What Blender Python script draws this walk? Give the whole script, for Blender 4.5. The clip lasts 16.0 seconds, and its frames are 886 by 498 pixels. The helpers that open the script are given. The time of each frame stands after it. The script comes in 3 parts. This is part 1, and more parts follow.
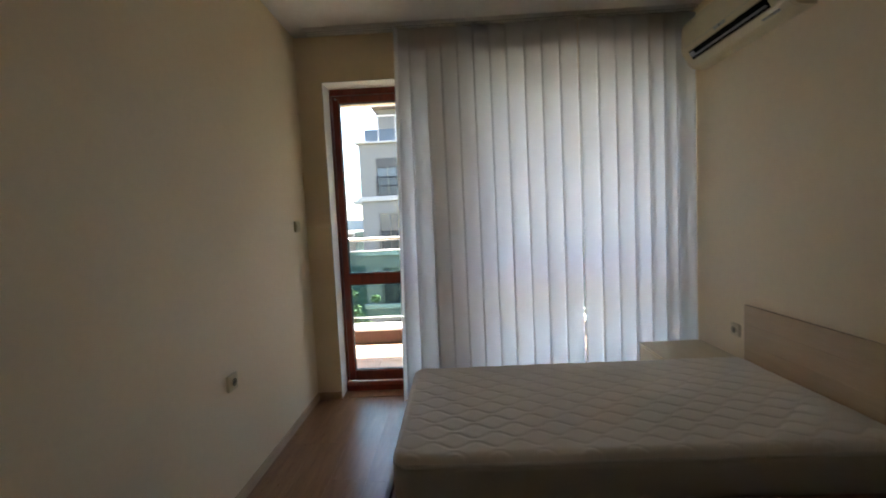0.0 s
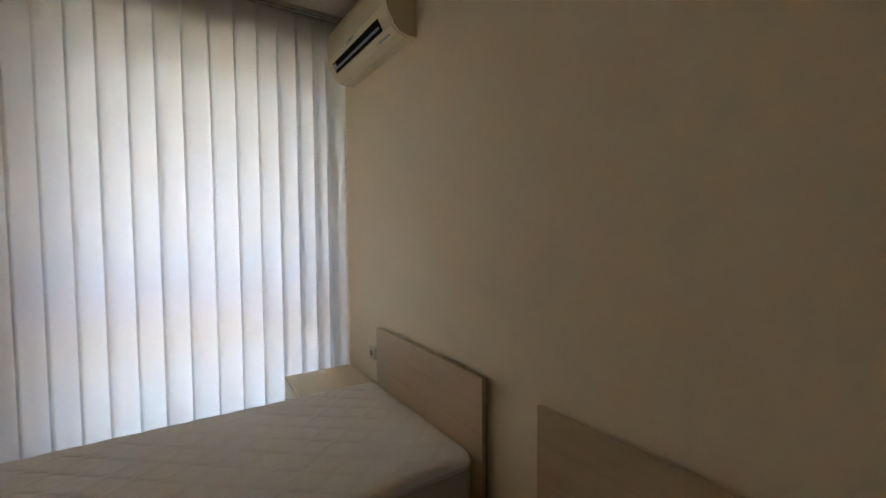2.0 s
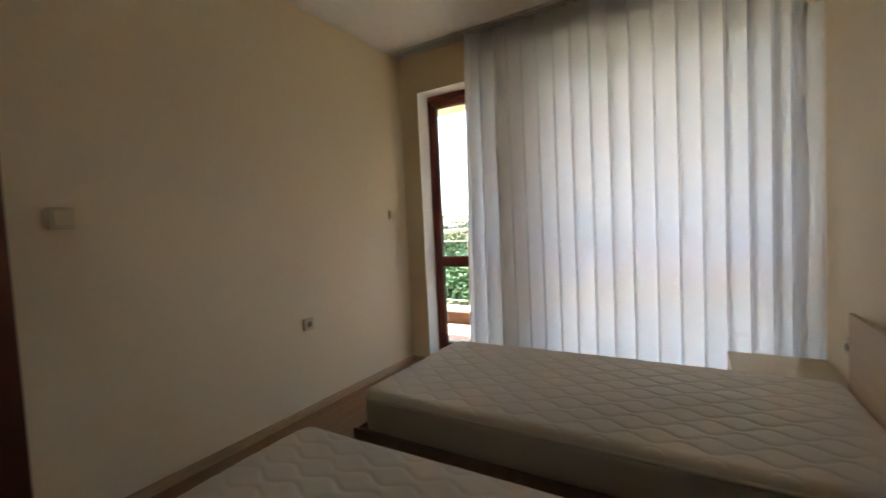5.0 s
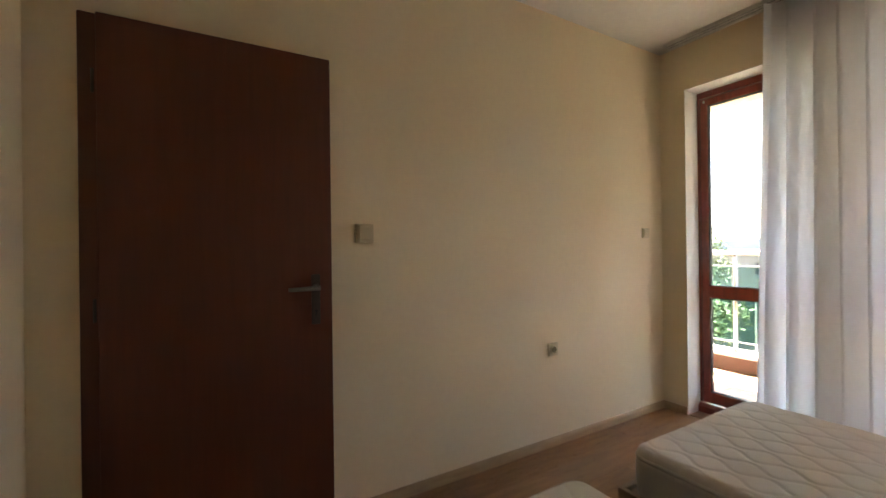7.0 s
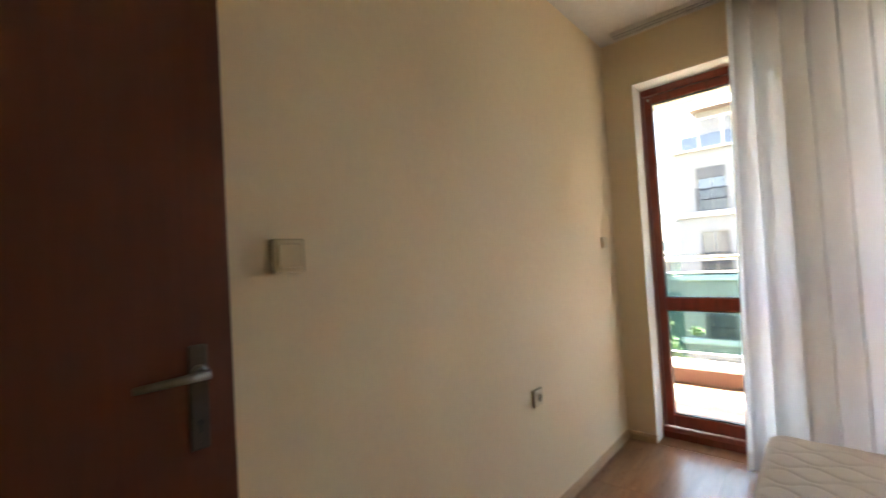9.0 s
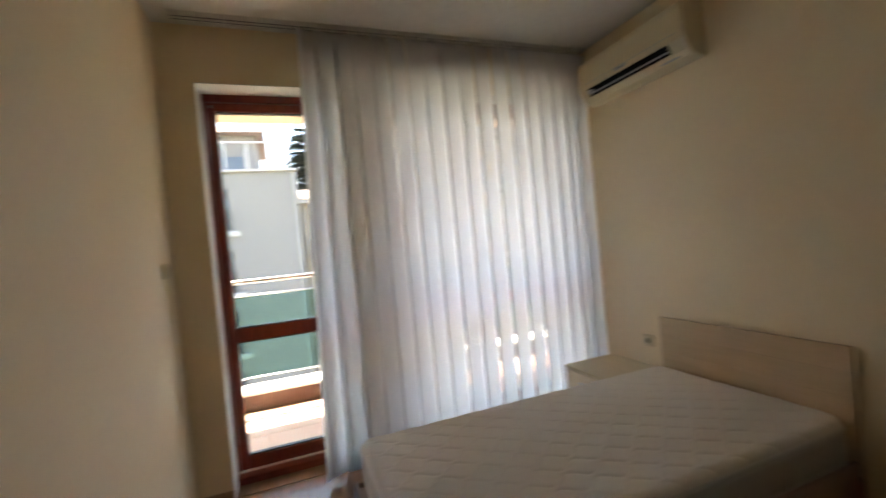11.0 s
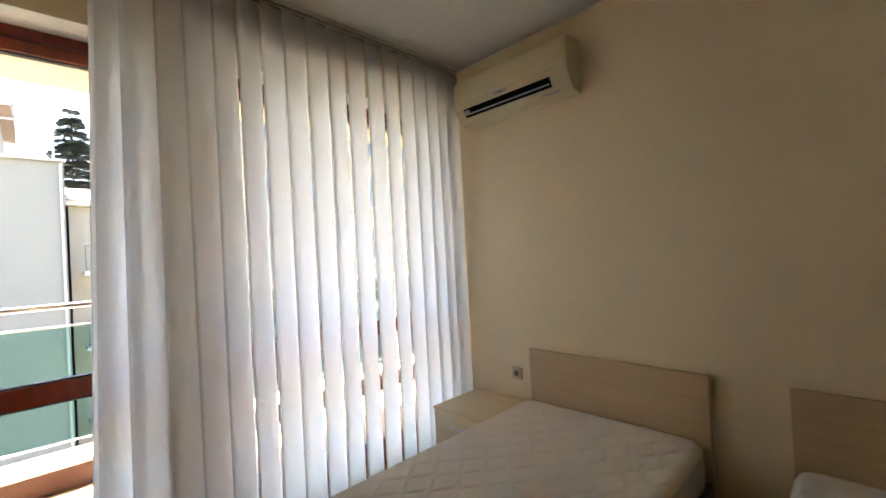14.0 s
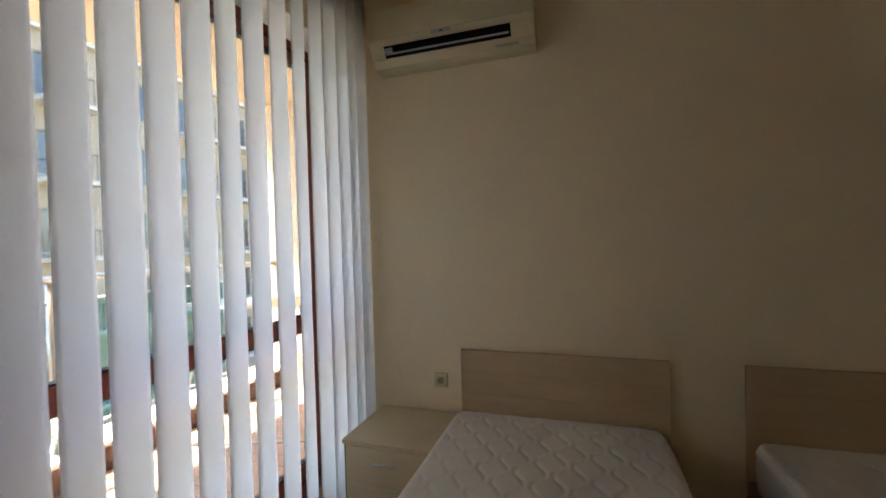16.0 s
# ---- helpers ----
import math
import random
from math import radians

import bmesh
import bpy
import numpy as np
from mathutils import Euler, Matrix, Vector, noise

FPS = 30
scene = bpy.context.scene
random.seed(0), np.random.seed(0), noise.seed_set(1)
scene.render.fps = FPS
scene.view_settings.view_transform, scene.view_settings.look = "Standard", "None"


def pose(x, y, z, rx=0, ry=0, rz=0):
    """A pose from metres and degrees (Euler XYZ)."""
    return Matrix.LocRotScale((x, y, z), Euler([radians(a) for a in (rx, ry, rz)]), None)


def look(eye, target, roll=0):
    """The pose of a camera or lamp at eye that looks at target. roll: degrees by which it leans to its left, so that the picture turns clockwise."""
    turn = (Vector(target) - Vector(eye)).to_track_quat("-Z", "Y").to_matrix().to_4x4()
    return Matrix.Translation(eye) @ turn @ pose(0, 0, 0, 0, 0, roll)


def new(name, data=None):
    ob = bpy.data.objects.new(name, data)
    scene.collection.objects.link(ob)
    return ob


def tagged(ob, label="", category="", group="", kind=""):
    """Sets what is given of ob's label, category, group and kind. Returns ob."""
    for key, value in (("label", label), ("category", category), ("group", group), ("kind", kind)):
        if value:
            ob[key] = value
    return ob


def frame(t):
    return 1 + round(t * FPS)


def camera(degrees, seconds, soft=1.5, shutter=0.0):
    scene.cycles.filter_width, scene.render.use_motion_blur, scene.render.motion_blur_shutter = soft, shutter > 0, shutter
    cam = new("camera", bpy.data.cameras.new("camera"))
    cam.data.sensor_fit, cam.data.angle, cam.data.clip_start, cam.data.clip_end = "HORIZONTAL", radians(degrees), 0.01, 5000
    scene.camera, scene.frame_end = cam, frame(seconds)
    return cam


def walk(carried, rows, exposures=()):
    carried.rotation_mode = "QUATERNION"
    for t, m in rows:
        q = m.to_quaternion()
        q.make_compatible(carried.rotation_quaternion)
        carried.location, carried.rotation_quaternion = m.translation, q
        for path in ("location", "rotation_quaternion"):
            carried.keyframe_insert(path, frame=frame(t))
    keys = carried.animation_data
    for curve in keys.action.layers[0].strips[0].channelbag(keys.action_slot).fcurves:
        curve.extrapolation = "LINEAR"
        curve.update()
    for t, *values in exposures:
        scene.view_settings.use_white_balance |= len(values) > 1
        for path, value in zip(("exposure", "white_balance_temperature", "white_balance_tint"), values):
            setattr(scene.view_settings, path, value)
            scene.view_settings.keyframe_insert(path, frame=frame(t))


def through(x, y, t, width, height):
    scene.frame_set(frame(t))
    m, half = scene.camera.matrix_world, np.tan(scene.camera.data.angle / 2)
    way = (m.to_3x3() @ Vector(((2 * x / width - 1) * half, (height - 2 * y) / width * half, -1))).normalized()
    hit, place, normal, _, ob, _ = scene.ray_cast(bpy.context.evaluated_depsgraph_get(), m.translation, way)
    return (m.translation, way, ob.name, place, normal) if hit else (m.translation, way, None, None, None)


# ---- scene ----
cam = camera(93.6, 16.0, 1.5, 0.5)
PATH = [
    (0, (1.091, -3.051, 1.298), (1.03, -1.057, 1.167), -2.8),
    (0.5, (1.164, -3.033, 1.271), (1.373, -1.055, 1.067), -4.1),
    (1, (1.39, -2.952, 1.257), (2.194, -1.125, 1.143), -1.8),
    (1.5, (1.529, -2.878, 1.285), (2.644, -1.226, 1.114), -3.3),
    (2, (1.776, -2.803, 1.298), (2.87, -1.132, 1.2), -0.3),
    (2.5, (1.952, -2.769, 1.29), (2.815, -0.967, 1.205), -2.3),
    (3, (2.11, -2.818, 1.25), (2.129, -0.818, 1.283), -1.9),
    (3.2, (2.143, -2.838, 1.261), (1.926, -0.85, 1.272), -0.4),
    (4.25, (2.16, -2.95, 1.225), (1.46, -1.08, 1.165), -1.3),
    (5.3, (2.192, -3.029, 1.168), (1.031, -1.407, 1.033), -2.3),
    (5.5, (2.181, -3.044, 1.211), (0.951, -1.476, 1.049), -1.7),
    (6, (2.122, -3.078, 1.189), (0.693, -1.683, 1.071), -1.9),
    (6.5, (2.033, -3.077, 1.178), (0.411, -1.918, 1.021), -0.6),
    (7, (1.86, -3.039, 1.214), (0.141, -2.016, 1.215), -0.7),
    (7.5, (1.63, -3.038, 1.223), (-0.046, -1.949, 1.284), -2.5),
    (8, (1.366, -3.031, 1.228), (-0.353, -2.008, 1.223), -1.3),
    (8.2, (1.285, -3.006, 1.232), (-0.414, -1.953, 1.299), -2.0),
    (9.25, (0.93, -2.86, 1.262), (-0.23, -1.22, 1.275), -3.5),
    (10.3, (0.624, -2.692, 1.292), (0.303, -0.718, 1.256), -5.4),
    (10.5, (0.625, -2.657, 1.302), (0.541, -0.659, 1.255), -4.7),
    (11, (0.576, -2.628, 1.323), (1.277, -0.755, 1.297), -5.3),
    (11.5, (0.469, -2.593, 1.327), (1.769, -1.075, 1.255), -5.9),
    (12, (0.508, -2.645, 1.315), (2.199, -1.582, 1.221), -4.4),
    (12.5, (0.549, -2.679, 1.323), (2.364, -1.853, 1.17), -3.4),
    (13, (0.564, -2.641, 1.339), (2.351, -1.755, 1.183), -2.6),
    (13.5, (0.544, -2.396, 1.372), (2.095, -1.143, 1.212), -3.7),
    (14, (0.578, -2.136, 1.355), (1.97, -0.701, 1.375), -3.1),
    (14.5, (0.554, -1.844, 1.298), (2.018, -0.482, 1.291), -1.3),
    (15, (0.56, -1.615, 1.313), (2.206, -0.479, 1.289), -3.7),
    (15.5, (0.619, -1.407, 1.29), (2.434, -0.568, 1.243), -0.8),
    (16, (0.682, -1.229, 1.296), (2.578, -0.596, 1.259), -1.6),
]
EXPOSURES = [(0, 3.6, 6650, 12), (1, 3.65, 6600, 12), (2.5, 4.29, 7000, 14), (3.2, 4.37, 7000, 14), (5.5, 3.85, 7400, 14), (7, 4.58, 7530, 17), (8.2, 4.87, 7450, 18),
             (10.5, 4.33, 7350, 15), (11.5, 3.85, 7300, 15), (12.5, 4.05, 7400, 16), (13.5, 4.62, 7450, 16), (14, 4.31, 7400, 15), (14.5, 3.86, 7100, 14), (15, 3.73, 6950, 14), (16, 3.59, 6950, 13)]
walk(cam, [(t, look(eye, target, roll)) for t, eye, target, roll in PATH], EXPOSURES)

# ---------------------------------------------------------------- light
world = bpy.data.worlds.new("world")
scene.world = world
world.use_nodes = True
wn, wl = world.node_tree.nodes, world.node_tree.links
sky = wn.new("ShaderNodeTexSky")
sky.sky_type = "NISHITA"
sky.sun_disc = False
SUN = Vector((-0.16, 0.27, 0.95)).normalized()
sky.sun_elevation = math.asin(SUN.z)
sky.sun_rotation = math.atan2(SUN.x, SUN.y)
wl.new(sky.outputs[0], wn["Background"].inputs[0])
wn["Background"].inputs[1].default_value = 0.125

sun = new("sun", bpy.data.lights.new("sun", "SUN"))
sun.data.energy, sun.data.angle, sun.data.color = 5.0, radians(0.53), (1.0, 0.95, 0.88)
sun.matrix_world = look(SUN * 40, (0, 0, 0))


# ---------------------------------------------------------------- materials
def material(name, base, rough=0.6, second=None, scale=6.0, stretch=(1, 1, 1), detail=5.0, bump=0.0, bump_scale=120.0,
             metal=0.0, transmission=0.0, spread=0.0, spec=0.5, mottle=0.0, mottle_scale=1.3):
    """A surface with a grain at one scale, a mottle at a larger one and fine relief."""
    m = bpy.data.materials.new(name)
    m.use_nodes = True
    n, l = m.node_tree.nodes, m.node_tree.links
    b = n["Principled BSDF"]
    b.inputs["Roughness"].default_value = rough
    b.inputs["Metallic"].default_value = metal
    b.inputs["Transmission Weight"].default_value = transmission
    b.inputs["Specular IOR Level"].default_value = spec
    b.inputs["Base Color"].default_value = (*base, 1)
    tc = n.new("ShaderNodeTexCoord")
    mp = n.new("ShaderNodeMapping")
    mp.inputs["Scale"].default_value = stretch
    l.new(tc.outputs["Object"], mp.inputs["Vector"])
    if spread:
        info = n.new("ShaderNodeObjectInfo")
        mul = n.new("ShaderNodeMath")
        mul.operation = "MULTIPLY"
        mul.inputs[1].default_value = 37.0
        l.new(info.outputs["Random"], mul.inputs[0])
        l.new(mul.outputs[0], mp.inputs["Location"])
    if second is None:
        second = tuple(c * 0.93 for c in base)
    grain = n.new("ShaderNodeTexNoise")
    grain.inputs["Scale"].default_value = scale
    grain.inputs["Detail"].default_value = detail
    grain.inputs["Roughness"].default_value = 0.6
    l.new(mp.outputs[0], grain.inputs["Vector"])
    ramp = n.new("ShaderNodeValToRGB")
    ramp.color_ramp.elements[0].position, ramp.color_ramp.elements[1].position = 0.3, 0.7
    ramp.color_ramp.elements[0].color, ramp.color_ramp.elements[1].color = (*second, 1), (*base, 1)
    l.new(grain.outputs["Fac"], ramp.inputs[0])
    colour = ramp.outputs[0]
    if mottle or spread:
        big = n.new("ShaderNodeTexNoise")
        big.inputs["Scale"].default_value = mottle_scale
        big.inputs["Detail"].default_value = 3
        l.new(tc.outputs["Object"], big.inputs["Vector"])
        rng = n.new("ShaderNodeMapRange")
        rng.inputs["To Min"].default_value, rng.inputs["To Max"].default_value = 1 - mottle, 1 + mottle
        l.new(big.outputs["Fac"], rng.inputs["Value"])
        value = rng.outputs[0]
        if spread:
            r2 = n.new("ShaderNodeMapRange")
            r2.inputs["To Min"].default_value, r2.inputs["To Max"].default_value = 1 - spread, 1 + spread
            l.new(info.outputs["Random"], r2.inputs["Value"])
            both = n.new("ShaderNodeMath")
            both.operation = "MULTIPLY"
            l.new(value, both.inputs[0])
            l.new(r2.outputs[0], both.inputs[1])
            value = both.outputs[0]
        hsv = n.new("ShaderNodeHueSaturation")
        l.new(value, hsv.inputs["Value"])
        l.new(colour, hsv.inputs["Color"])
        colour = hsv.outputs[0]
    l.new(colour, b.inputs["Base Color"])
    if bump:
        fine = n.new("ShaderNodeTexNoise")
        fine.inputs["Scale"].default_value = bump_scale
        fine.inputs["Detail"].default_value = 4
        l.new(mp.outputs[0], fine.inputs["Vector"])
        bp = n.new("ShaderNodeBump")
        bp.inputs["Strength"].default_value = bump
        bp.inputs["Distance"].default_value = 0.004
        l.new(fine.outputs["Fac"], bp.inputs["Height"])
        l.new(bp.outputs[0], b.inputs["Normal"])
        rr = n.new("ShaderNodeMapRange")
        rr.inputs["To Min"].default_value, rr.inputs["To Max"].default_value = max(0.02, rough - 0.08), min(1, rough + 0.08)
        l.new(fine.outputs["Fac"], rr.inputs["Value"])
        l.new(rr.outputs[0], b.inputs["Roughness"])
    return m


def glass_material(name, tint, rough=0.0, ior=1.2):
    m = bpy.data.materials.new(name)
    m.use_nodes = True
    b = m.node_tree.nodes["Principled BSDF"]
    b.inputs["Base Color"].default_value = (*tint, 1)
    b.inputs["Transmission Weight"].default_value = 1.0
    b.inputs["Roughness"].default_value = rough
    b.inputs["IOR"].default_value = ior
    return m


def fabric_material(name, base, through, weave=900.0, rough=0.9, clear=0.35):
    """Thin woven cloth that lets light through."""
    m = bpy.data.materials.new(name)
    m.use_nodes = True
    n, l = m.node_tree.nodes, m.node_tree.links
    b = n["Principled BSDF"]
    b.inputs["Roughness"].default_value = rough
    b.inputs["Specular IOR Level"].default_value = 0.15
    tc = n.new("ShaderNodeTexCoord")
    mp = n.new("ShaderNodeMapping")
    mp.inputs["Scale"].default_value = (1, 1, 0.25)
    l.new(tc.outputs["Object"], mp.inputs["Vector"])
    tex = n.new("ShaderNodeTexNoise")
    tex.inputs["Scale"].default_value = 40
    tex.inputs["Detail"].default_value = 6
    l.new(mp.outputs[0], tex.inputs["Vector"])
    ramp = n.new("ShaderNodeValToRGB")
    ramp.color_ramp.elements[0].color = (*[c * 0.94 for c in base], 1)
    ramp.color_ramp.elements[1].color = (*base, 1)
    l.new(tex.outputs["Fac"], ramp.inputs[0])
    l.new(ramp.outputs[0], b.inputs["Base Color"])
    wave = n.new("ShaderNodeTexNoise")
    wave.inputs["Scale"].default_value = weave
    l.new(tc.outputs["Object"], wave.inputs["Vector"])
    bp = n.new("ShaderNodeBump")
    bp.inputs["Strength"].default_value = 0.25
    bp.inputs["Distance"].default_value = 0.001
    l.new(wave.outputs["Fac"], bp.inputs["Height"])
    l.new(bp.outputs[0], b.inputs["Normal"])
    tr = n.new("ShaderNodeBsdfTranslucent")
    tr.inputs["Color"].default_value = (*through, 1)
    mix = n.new("ShaderNodeMixShader")
    mix.inputs[0].default_value = clear
    l.new(b.outputs[0], mix.inputs[1])
    l.new(tr.outputs[0], mix.inputs[2])
    l.new(mix.outputs[0], n["Material Output"].inputs["Surface"])
    return m


WALL = material("cream_wall_paint", (0.88, 0.72, 0.495), 0.75, scale=30, second=(0.855, 0.695, 0.475), bump=0.22, bump_scale=260, mottle=0.05)
REVEAL = material("white_reveal_plaster", (0.82, 0.79, 0.73), 0.7, scale=25, bump=0.2, bump_scale=200, mottle=0.04)
CEIL = material("white_ceiling_paint", (0.76, 0.715, 0.645), 0.8, scale=25, bump=0.15, bump_scale=220, mottle=0.03)
LAMINATE = material("oak_laminate", (0.36, 0.185, 0.085), 0.30, second=(0.23, 0.108, 0.047), scale=6, stretch=(4, 0.6, 1), bump=0.06, bump_scale=60, spread=0.09, mottle=0.10)
GAP = material("dark_joint", (0.24, 0.12, 0.06), 0.8)
SKIRT = material("wood_skirting", (0.54, 0.36, 0.20), 0.42, second=(0.43, 0.28, 0.15), scale=8, stretch=(6, 1, 6), bump=0.08, mottle=0.06)
MAHOGANY = material("mahogany_frame", (0.30, 0.050, 0.023), 0.32, second=(0.18, 0.031, 0.015), scale=9, stretch=(5, 5, 0.6), bump=0.08, bump_scale=90, mottle=0.08)
DOORWOOD = material("walnut_door", (0.150, 0.037, 0.015), 0.42, second=(0.122, 0.030, 0.0120), scale=6, stretch=(6, 9, 0.5), bump=0.10, bump_scale=80, mottle=0.16, mottle_scale=2.2)
RUBBER = material("black_gasket", (0.02, 0.02, 0.02), 0.6)
# Grey tint dims the view out; the panes themselves are clear.
PANE = glass_material("view_dimming_glass", (0.68, 0.70, 0.695))
GREEN = glass_material("green_balustrade_glass", (0.46, 0.70, 0.63), ior=1.12)
STEEL = material("brushed_steel", (0.60, 0.58, 0.55), 0.28, metal=1.0, second=(0.5, 0.49, 0.47), scale=60, stretch=(1, 1, 8))
LEVER = material("worn_steel_lever", (0.22, 0.20, 0.175), 0.36, metal=1.0, scale=40)
BRONZE = material("dark_bronze_plate", (0.06, 0.045, 0.035), 0.45, metal=0.0, scale=40, mottle=0.06)
ALU = material("grey_aluminium_rail", (0.72, 0.69, 0.64), 0.45, metal=0.15, scale=30, mottle=0.05)
RAILDARK = material("dark_rail_groove", (0.09, 0.08, 0.07), 0.6)
SLAT = fabric_material("blind_cloth", (0.93, 0.93, 0.935), (0.955, 0.96, 0.98), clear=0.69)
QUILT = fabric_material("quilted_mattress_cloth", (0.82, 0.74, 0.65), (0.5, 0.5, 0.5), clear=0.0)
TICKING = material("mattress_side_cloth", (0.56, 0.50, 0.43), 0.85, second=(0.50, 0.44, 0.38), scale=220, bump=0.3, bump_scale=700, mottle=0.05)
PIPING = material("mattress_piping", (0.66, 0.61, 0.54), 0.8, scale=100)
BEDWOOD = material("brown_bed_base", (0.31, 0.19, 0.125), 0.5, second=(0.24, 0.145, 0.095), scale=7, stretch=(0.8, 6, 6), bump=0.1, mottle=0.08)
HEADWOOD = material("washed_oak_headboard", (0.60, 0.42, 0.25), 0.5, second=(0.53, 0.365, 0.21), scale=6, stretch=(4, 0.5, 4), bump=0.1, bump_scale=70, spread=0.05, mottle=0.08)
MAPLE = material("pale_maple_board", (0.65, 0.515, 0.32), 0.42, second=(0.60, 0.465, 0.28), scale=6, stretch=(5, 0.8, 5), bump=0.06, mottle=0.05)
EDGE = material("dark_edge_and_groove", (0.27, 0.19, 0.12), 0.6)
ACPLASTIC = material("aged_white_plastic", (0.68, 0.56, 0.35), 0.42, second=(0.65, 0.53, 0.33), scale=12, mottle=0.04)
ACDARK = material("black_vent", (0.012, 0.011, 0.011), 0.9, spec=0.1)
ACFLAP = material("grey_vent_flap", (0.42, 0.41, 0.42), 0.35)
BADGE = material("grey_badge", (0.38, 0.38, 0.36), 0.4)
SWITCH = material("ivory_switch_plastic", (0.70, 0.57, 0.36), 0.38, scale=12, mottle=0.03)
SOCKET_SHADE = material("socket_shade_paint", (0.20, 0.155, 0.09), 0.5)
TILE = material("terracotta_tile", (0.42, 0.265, 0.20), 0.6, second=(0.38, 0.238, 0.178), scale=14, bump=0.15, spread=0.07, mottle=0.08)
GROUT = material("tile_grout", (0.27, 0.21, 0.17), 0.9)
CURB = material("brown_curb_shaded", (0.10, 0.055, 0.042), 0.8, scale=20, bump=0.2, mottle=0.1)
COPING_TOP = material("white_coping_sunlit", (0.78, 0.76, 0.72), 0.6, scale=9, second=(0.70, 0.68, 0.64), bump=0.1)
# Outdoor brightness is held down in these colours, darker than the real render.
FACADE = material("dimmed_white_render", (0.21, 0.20, 0.185), 0.9, second=(0.195, 0.185, 0.17), scale=5, bump=0.1, bump_scale=20, mottle=0.07, mottle_scale=0.4)
FACADE_B = material("dimmed_beige_render", (0.28, 0.245, 0.20), 0.9, second=(0.26, 0.23, 0.185), scale=5, bump=0.1, bump_scale=20, mottle=0.06, mottle_scale=0.3)
SOFFIT = material("yellow_render", (0.62, 0.50, 0.36), 0.85, second=(0.58, 0.465, 0.335), scale=12, bump=0.3, bump_scale=120, mottle=0.05)
# Band colour darkened in the same way against outdoor glare.
LEDGE = material("dimmed_white_band", (0.40, 0.385, 0.36), 0.85, scale=7, mottle=0.05)
DARKGLASS = material("far_window_pane", (0.05, 0.06, 0.07), 0.08, spec=0.8)
FARFRAME = material("grey_window_frame", (0.16, 0.15, 0.14), 0.6)
SHUTTER = material("grey_roller_shutter", (0.07, 0.066, 0.062), 0.6, scale=20, stretch=(0.2, 1, 6))
WHITEFRAME = material("white_window_frame", (0.5, 0.49, 0.47), 0.5)
IRON = material("black_iron", (0.03, 0.03, 0.035), 0.5, metal=0.5)
SLATE = material("blue_grey_sheet", (0.06, 0.085, 0.115), 0.5, scale=8, mottle=0.06)
ROOFTILE = material("roof_clay", (0.22, 0.165, 0.135), 0.8, second=(0.17, 0.125, 0.10), scale=4, stretch=(3, 3, 3), bump=0.5, bump_scale=12, mottle=0.12)
FENCE = material("green_screen_net", (0.05, 0.10, 0.095), 0.8, second=(0.035, 0.075, 0.07), scale=3, mottle=0.2)
BARK = material("bark", (0.12, 0.085, 0.06), 0.9, scale=10, stretch=(4, 4, 0.6), bump=0.6, bump_scale=30)
LEAF = material("broad_leaves", (0.12, 0.165, 0.07), 0.6, second=(0.085, 0.125, 0.05), scale=1.2, mottle=0.35, mottle_scale=0.8)
NEEDLE = material("conifer_needles", (0.07, 0.10, 0.09), 0.7, second=(0.035, 0.06, 0.045), scale=2, mottle=0.3)
GRASS = material("dry_ground", (0.13, 0.13, 0.07), 0.95, second=(0.20, 0.17, 0.11), scale=0.12, bump=0.4, bump_scale=2, mottle=0.25, mottle_scale=0.02)
ASPHALT = material("asphalt", (0.055, 0.055, 0.057), 0.85, scale=3, bump=0.3, bump_scale=40, mottle=0.12)
HILLS = material("haze_tinted_hills", (0.20, 0.24, 0.27), 1.0, scale=0.01, mottle=0.1, mottle_scale=0.01)


# ---------------------------------------------------------------- building blocks
def add_box(bm, x0, x1, y0, y1, z0, z1, bevel=0.0, segments=2):
    made = bmesh.ops.create_cube(bm, size=1.0)["verts"]
    for v in made:
        v.co = Vector(((x0 + x1) / 2 + v.co.x * (x1 - x0), (y0 + y1) / 2 + v.co.y * (y1 - y0), (z0 + z1) / 2 + v.co.z * (z1 - z0)))
    if bevel:
        edges = list({e for v in made for e in v.link_edges})
        bmesh.ops.bevel(bm, geom=edges, offset=bevel, segments=segments, profile=0.5, affect="EDGES")
    return bm


def box(x0, x1, y0, y1, z0, z1, bevel=0.0, segments=2):
    return add_box(bmesh.new(), x0, x1, y0, y1, z0, z1, bevel, segments)


def add_tube(bm, a, b, r, sides=10, r2=None):
    a, b = Vector(a), Vector(b)
    made = bmesh.ops.create_cone(bm, cap_ends=True, segments=sides, radius1=r, radius2=r if r2 is None else r2, depth=(b - a).length)["verts"]
    turn = (b - a).to_track_quat("Z", "Y").to_matrix().to_4x4()
    bmesh.ops.transform(bm, matrix=Matrix.Translation((a + b) / 2) @ turn, verts=made)
    return bm


def tube(a, b, r, sides=10, r2=None):
    return add_tube(bmesh.new(), a, b, r, sides, r2)


def add_profile(bm, outline, axis, a, b):
    """A closed outline of (u, v) pairs drawn out along an axis: x gives (y, z), y gives (x, z), z gives (x, y)."""
    def place(u, v, w):
        return {"x": (w, u, v), "y": (u, w, v), "z": (u, v, w)}[axis]
    first = [bm.verts.new(place(u, v, a)) for u, v in outline]
    last = [bm.verts.new(place(u, v, b)) for u, v in outline]
    n = len(outline)
    for i in range(n):
        bm.faces.new((first[i], first[(i + 1) % n], last[(i + 1) % n], last[i]))
    bm.faces.new(first[::-1])
    bm.faces.new(last)
    bmesh.ops.recalc_face_normals(bm, faces=bm.faces)
    return bm


def mesh_of(name, bm, mat, smooth=False):
    me = bpy.data.meshes.new(name)
    bm.to_mesh(me)
    bm.free()
    me.materials.append(mat)
    if smooth:
        for p in me.polygons:
            p.use_smooth = True
    return me


